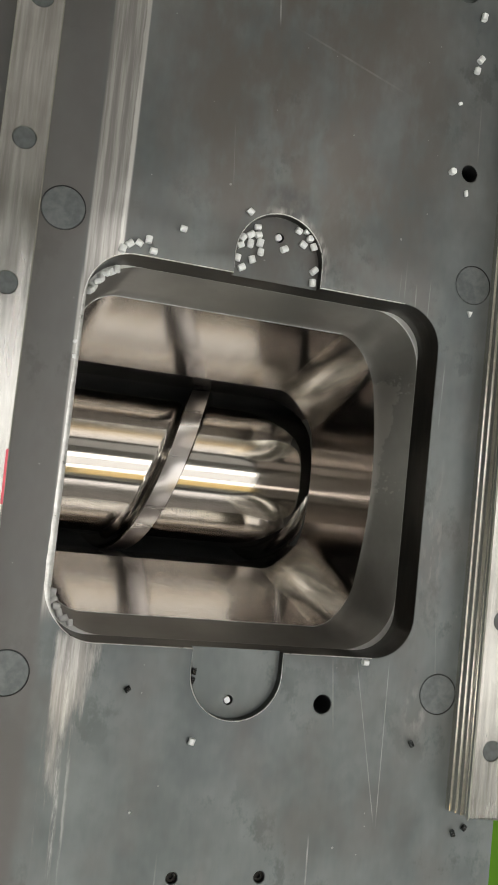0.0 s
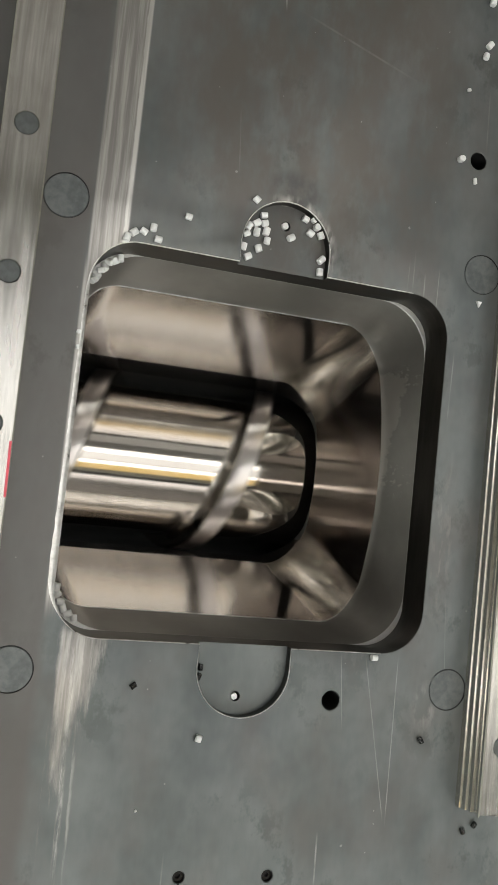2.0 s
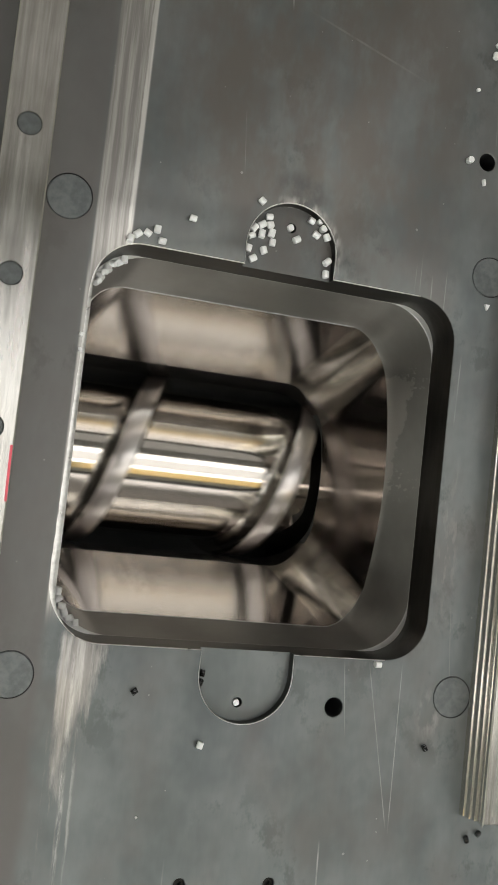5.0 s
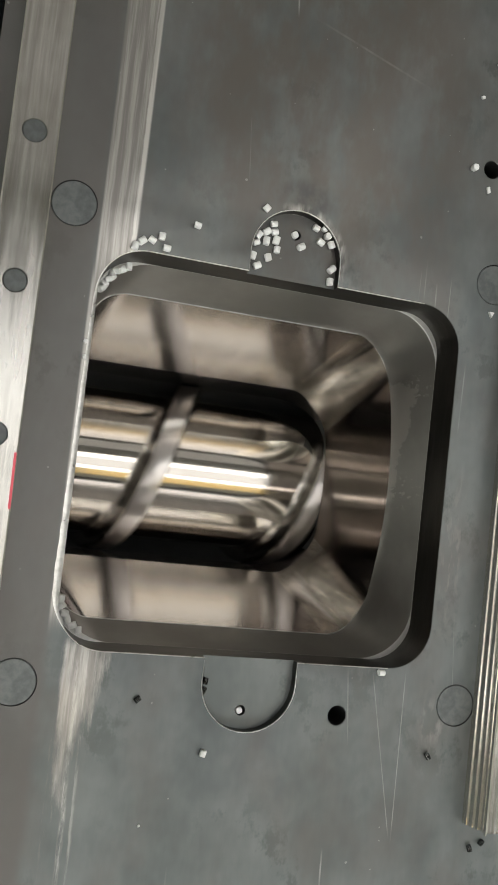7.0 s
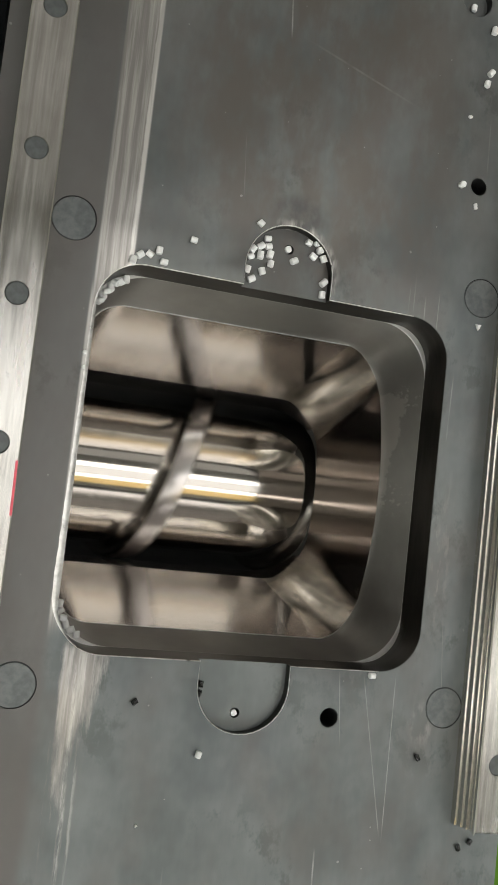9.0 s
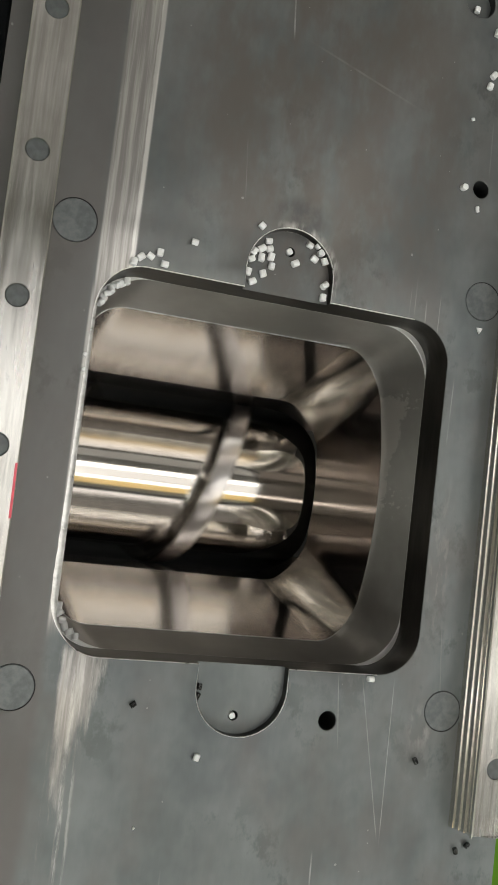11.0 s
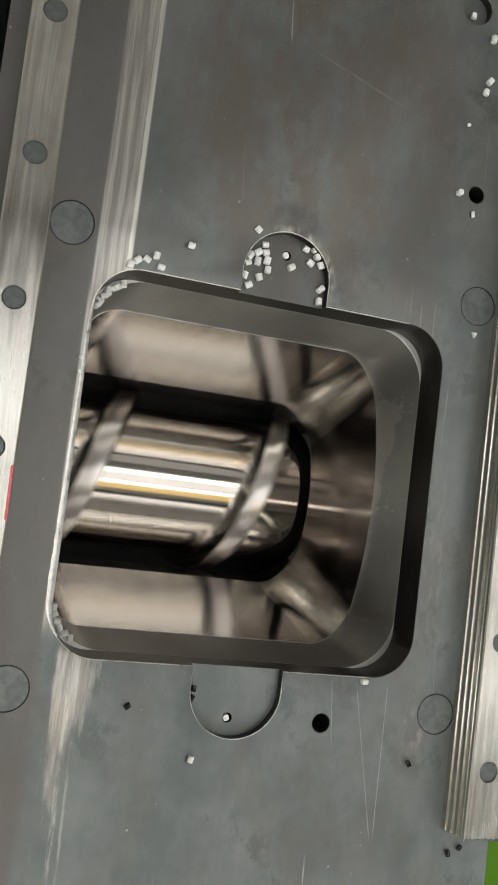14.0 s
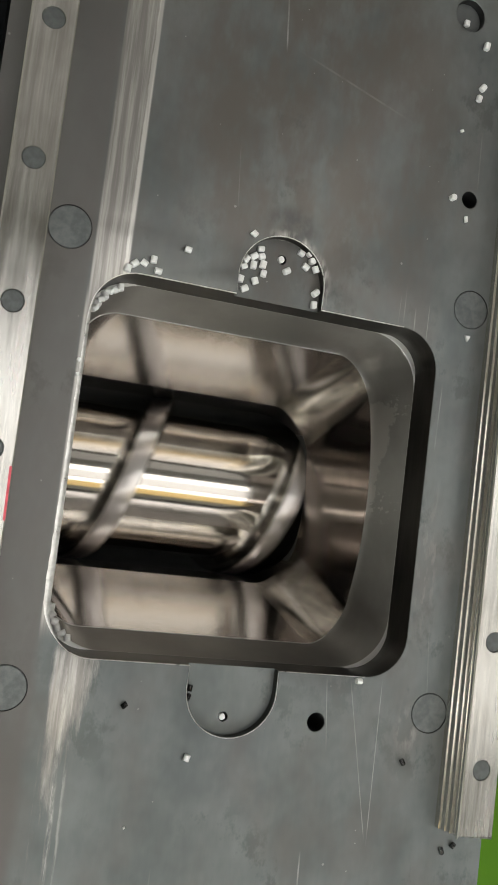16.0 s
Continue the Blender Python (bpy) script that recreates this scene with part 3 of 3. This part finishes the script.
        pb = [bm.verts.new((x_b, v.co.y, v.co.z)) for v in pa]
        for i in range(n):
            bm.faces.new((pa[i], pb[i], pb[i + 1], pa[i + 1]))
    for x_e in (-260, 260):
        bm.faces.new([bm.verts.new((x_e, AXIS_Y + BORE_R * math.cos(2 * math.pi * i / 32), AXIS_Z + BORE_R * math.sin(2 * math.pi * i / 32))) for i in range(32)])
    part("bore", bm, [BORE, TAPER], th, "dark cylindrical barrel bore with shade put into its colour", smooth=40)


# ---- screw ----
def feed_screw():
    th = thing("feed_screw", "polished steel conveying screw with one helical flight, turning", "screw", at=pose(0, AXIS_Y * MM, AXIS_Z * MM))
    bm = bmesh.new()
    n = 128
    a = [bm.verts.new((-255, ROOT_R * math.sin(2 * math.pi * i / n), ROOT_R * math.cos(2 * math.pi * i / n))) for i in range(n)]
    b = [bm.verts.new((255, v.co.y, v.co.z)) for v in a]
    join(bm, a, b)
    bm.faces.new(a)
    bm.faces.new(b[::-1])
    part("screw_root", bm, CHROME, th, "mirror polished screw core", smooth=40)
    # flight section: axial place, radius; a wide fillet on the rear flank, a tight one in front
    sec = []
    fr, ff, half = 5.8, 2.1, 6.2
    base = ROOT_R - 0.05
    for i in range(9):
        t = radians(90 * i / 8)
        sec.append((-half - 1.0 - fr + fr * math.sin(t), base + fr - fr * math.cos(t)))
    sec += [(-half - 0.3, SCREW_R - 0.5), (-half + 0.4, SCREW_R)]
    land = len(sec) - 1
    sec += [(half - 0.4, SCREW_R), (half, SCREW_R - 0.5)]
    for i in range(7):
        t = radians(90 * i / 6)
        sec.append((half + 0.2 + ff - ff * math.cos(t), base + ff - ff * math.sin(t)))
    bm = bmesh.new()
    turns, per = 4.4, 96
    prev = None
    for k in range(int(turns * per) + 1):
        phi = 2 * math.pi * (k / per - turns / 2)
        xx = X_REST + PITCH * phi / (2 * math.pi)
        cur = [bm.verts.new((xx + s, r * math.sin(phi), r * math.cos(phi))) for s, r in sec]
        if prev:
            for i in range(len(sec) - 1):
                f = bm.faces.new((prev[i], prev[i + 1], cur[i + 1], cur[i]))
                f.material_index = 1 if i == land else 0
        else:
            bm.faces.new(cur)
        prev = cur
    bm.faces.new(prev[::-1])
    bmesh.ops.recalc_face_normals(bm, faces=bm.faces[:])
    part("flight", bm, [CHROME, LAND], th, "helical flight with satin ground land", smooth=40)
    return th


X_REST = -9.5


# ---- guide rails ----
def guide_rail(x, y_end, y_far, label, flare=1.0):
    th = thing("guide_rail", label, "linear rail", "guide rails", at=pose(x * MM, 0, 0))
    h, w = 17.5, 9.5
    # half profile from the foot to the chamfered top, with its ball groove
    half = [(11.6, 0), (11.6, 0.8), (11.2, 2.9), (10.4, 3.0), (10.3, 4.4), (9.9, 6.0), (9.1, 6.1), (9.0, 7.0), (8.8, 9.0), (8.0, 9.1),
            (7.9, 11.8), (8.4, 13.9), (w, 15.3), (w, h - 0.6), (w - 0.6, h)]
    half = [(a if b > 9.5 else 7.9 + (a - 7.9) * flare, b) for a, b in half]
    prof = half + [(-a, b) for a, b in half[::-1]]
    bm = bmesh.new()
    ends = []
    for yy, cut in ((y_end, 1.6), (y_far, 0)):
        ends.append([bm.verts.new((a, yy + (cut if b == h else 0), b)) for a, b in prof])
    m = len(prof)
    for i in range(m):
        j = (i + 1) % m
        if i == len(half) - 1:
            continue
        f = bm.faces.new((ends[0][i], ends[0][j], ends[1][j], ends[1][i]))
        f.material_index = 1
    bm.faces.new(ends[0][::-1]).material_index = 0
    bm.faces.new(ends[1]).material_index = 0
    k = len(half) - 1
    top = [ends[0][k + 1], ends[0][k], ends[1][k], ends[1][k + 1]]
    loops = [top]
    ys = [-0.6 + 60.4 * i for i in range(-4, 7) if y_end + 12 < -0.6 + 60.4 * i < y_far - 12]
    for yy in ys:
        a = ring(bm, circle(0, yy, 4.95, 32), h)
        b = ring(bm, circle(0, yy, 4.75, 32), h - 0.25)
        c = ring(bm, circle(0, yy, 4.75, 32), h - 4)
        join(bm, a, b)
        join(bm, b, c, 1)
        loops.append(a)
    fill(bm, loops)
    bmesh.ops.recalc_face_normals(bm, faces=bm.faces[:])
    part("rail_body", bm, [RAIL, RAIL_SIDE], th, smooth=25)
    for yy in ys:
        bm = bmesh.new()
        a, b = ring(bm, circle(0, 0, 4.3, 32), 0), ring(bm, circle(0, 0, 4.7, 32), -0.3)
        c = ring(bm, circle(0, 0, 4.7, 32), -3.5)
        join(bm, b, a)
        join(bm, c, b)
        bm.faces.new(a)
        part("bolt_cap", bm, CAP, th, "dark grey round bolt hole cap", smooth=30, at=pose(0, yy * MM, (h - 0.5) * MM))
    return th


# ---- pellets ----
def pellet_mesh(r, length, seed):
    rnd = random.Random(seed)
    bm = bmesh.new()
    n = 14
    ov = rnd.uniform(0.9, 1.06)
    loops = []
    for z, k in ((-length / 2, 0.86), (-length / 2 + 0.22, 1.0), (length / 2 - 0.22, 1.0), (length / 2, 0.86)):
        tilt = 0.2 * rnd.uniform(-1, 1)
        ring_pts = []
        for i in range(n):
            c, q = math.cos(2 * math.pi * i / n), math.sin(2 * math.pi * i / n)
            c, q = math.copysign(abs(c) ** 0.72, c), math.copysign(abs(q) ** 0.72, q)
            ring_pts.append(bm.verts.new((z + tilt * c, r * k * c, r * k * ov * q)))
        loops.append(ring_pts)
    for a, b in zip(loops, loops[1:]):
        join(bm, a, b)
    bm.faces.new(loops[0][::-1])
    bm.faces.new(loops[-1])
    bmesh.ops.recalc_face_normals(bm, faces=bm.faces[:])
    me = bpy.data.meshes.new("pellet")
    bmesh.ops.scale(bm, vec=(MM, MM, MM), verts=bm.verts)
    bm.to_mesh(me)
    bm.free()
    for p in me.polygons:
        p.use_smooth = True
    me.set_sharp_from_angle(angle=radians(35))
    return me


def pellets():
    kinds = [pellet_mesh(1.5, ln, i) for i, ln in enumerate((3.3, 3.0, 3.5, 3.2))]
    for me in kinds:
        me.materials.append(WHITE)
    dark = pellet_mesh(1.15, 2.8, 9)
    dark.materials.append(SMOKE)
    rnd = random.Random(5)

    def put(x, y, z, turn, stand=False, me=None, label="small white plastic pellet lying on the steel plate", tip=0):
        ob = new("pellet", me or rnd.choice(kinds))
        ob.matrix_basis = pose(x * MM, y * MM, (z + (1.6 if stand == 1 else 1.47)) * MM, rnd.choice((0, 90, 180, 270)) + rnd.uniform(-6, 6) + (tip or 0), 90 if stand else tip, turn)
        tagged(ob, label, "pellet", "pellets")

    # on the plate
    for x, y, a, st in ((95.7, 237.2, 80, 0), (95.9, 215.0, 55, 0), (94.3, 209.0, 80, 0), (85.5, 155.0, 0, 1), 
                        (-45.3, 100.5, -8, 0), (-15.1, 114.4, -35, 0), (-60.2, 92.7, 85, 0), (-64.2, 90.4, -28, 0), (-68.4, 89.3, 40, 0), (-57.6, 88.0, -5, 0),
                        (-71.2, 86.6, 80, 0), (63.4, -86.3, 0, 0), (-16.3, -124.6, 75, 0)):
        put(x, y, 0, a, st)
    thin = pellet_mesh(0.9, 3.0, 31)
    thin.materials.append(WHITE)
    ob = new("pellet", thin)
    ob.matrix_basis = pose(94.4 * MM, 145.9 * MM, 0.88 * MM, 0, 0, 100)
    tagged(ob, "half thickness white plastic pellet lying on the plate", "pellet", "pellets")
    bm = bmesh.new()
    lo = [bm.verts.new((1.9 * math.cos(radians(a)), 1.9 * math.sin(radians(a)), 0)) for a in (-90, 40, 140)]
    hi = [bm.verts.new((v.co.x * 0.85, v.co.y * 0.85, 1.4)) for v in lo]
    join(bm, lo, hi)
    bm.faces.new(lo[::-1])
    bm.faces.new(hi)
    ob = part("pellet_chip", bm, WHITE, at=pose(102.5 * MM, 86.3 * MM, 0, 0, 0, 0))
    tagged(ob, "broken three-cornered white pellet chip on the plate", "pellet chip", "pellets")
    # in the pocket beyond the opening
    for x, y, a, st in ((-9.6, 109.6, 8, 0), (-12.6, 105.5, 35, 0), (-8.8, 106.0, 15, 0), (-16.2, 103.3, 60, 0), (-12.3, 101.3, 88, 0), (-7.7, 102.4, 80, 0),
                        (-17.0, 99.8, 25, 0), (-7.0, 98.2, 85, 0), (-10.7, 94.0, 110, 0), (-15.4, 89.5, 30, 0), (-17.9, 93.6, 80, 0), (10.7, 111.7, -20, 0),
                        (14.9, 112.2, 60, 1), (16.6, 109.0, 0, 1), (13.6, 105.6, -30, 0), (18.9, 105.4, 115, 0), (4.4, 101.7, 30, 0), (20.2, 94.1, 45, 0), (20.0, 88.3, 90, 0)):
        put(x, y, -POCKET, a, st, label="small white plastic pellet lying in the plate's pocket")
    for x, y, r in POCKET_HOLES:
        put(x - 0.5, y, -POCKET - 2.6, 30, True, label="white plastic pellet stuck in a small hole")
    put(85.3, 248.8, -4.7, 85, label="white plastic pellet lying in a round counterbore")
    # wedged on the ledge in the corners
    for (cx, cy, spans) in ((-64.3, 65.4, ((163, 60), (154, -20), (145, 50), (136, -35), (127, 40), (118, 10), (109, -15))),
                            (-64.3, -64.3, ((187, 80), (197, 20), (208, -40), (219, 70), (230, -30), (241, 35)))):
        for deg, a in spans:
            r = 17.3 + rnd.uniform(-0.5, 0.4)
            put(cx + r * math.cos(radians(deg)), cy + r * math.sin(radians(deg)), -PLATE_T + rnd.uniform(0, 0.9), deg + a, tip=rnd.uniform(-35, 35),
                label="white plastic pellet wedged on the opening's corner ledge")
    # crumbs along the worn side of the opening
    crumb = pellet_mesh(0.8, 1.7, 21)
    crumb.materials.append(WHITE)
    for x, y, a in ((-86.9, 43.0, 70), (-86.6, 36.5, 95), (86.9, 190.4, 20)):
        ob = new("crumb", crumb)
        ob.matrix_basis = pose(x * MM, y * MM, 0.78 * MM, 0, 0, a)
        tagged(ob, "tiny white plastic crumb on the steel plate", "crumb", "crumbs")
    speck = pellet_mesh(0.45, 1.0, 23)
    speck.materials.append(WHITE)
    ob = new("crumb", speck)
    ob.matrix_basis = pose(-40.2 * MM, -155.4 * MM, 0.43 * MM, 0, 0, 40)
    tagged(ob, "tiny white plastic crumb on the steel plate", "crumb", "crumbs")
    # clear dark ones
    for x, y, z, a in ((-17.3, -95.1, -POCKET, 85), (-17.7, -99.2, -POCKET, 70), (-47.2, -103.2, 0, 40), (91.2, -123.3, 0, 120), (117.5, -164.9, 0, 110), (123.4, -162.3, 0, 50)):
        put(x, y, z - 0.31, a, me=dark, label="small clear glassy plastic pellet on the steel plate")


# a red reflection in the rail's polished edge, built as a coloured strip
def red_reflection():
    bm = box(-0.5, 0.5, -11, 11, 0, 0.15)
    ob = part("reflection_strip", bm, RED, at=pose(-109.6 * MM, -18 * MM, 17.5 * MM, 0, 0, 0.8))
    tagged(ob, "thin red reflection built as a strip on the steel rail's edge", "marking strip")


machine()
feed_plate()
feed_throat()
SCREW = feed_screw()
guide_rail(-118.3, -153.5, 375, "bright ground steel guide rail with capped bolt holes", 0.45)
guide_rail(124.6, -153.5, 375, "bright ground steel guide rail ending before the plate's edge")
red_reflection()
pellets()


# ---- what moves ----
def motions():
    """The screw stands still, then turns about its axis at two turns a second."""
    marks = ((0, 0), (1.27, 0), (1.42, 0.13), (1.81, 1), (4.20, 6), (6.59, 11), (9.0, 16), (11.36, 21), (12.81, 24), (14.69, 28), (16.107, 31))

    def turns(t):
        for (a, m), (b, n) in zip(marks, marks[1:]):
            if t <= b:
                return m + (n - m) * (t - a) / (b - a)
        return marks[-1][1]

    rows = []
    for i in range(481):
        t = i / 30
        rows.append((t, pose(0, AXIS_Y * MM, AXIS_Z * MM, (turns(t) % 1) * 360, 0, 0)))
    walk(SCREW, rows)


motions()
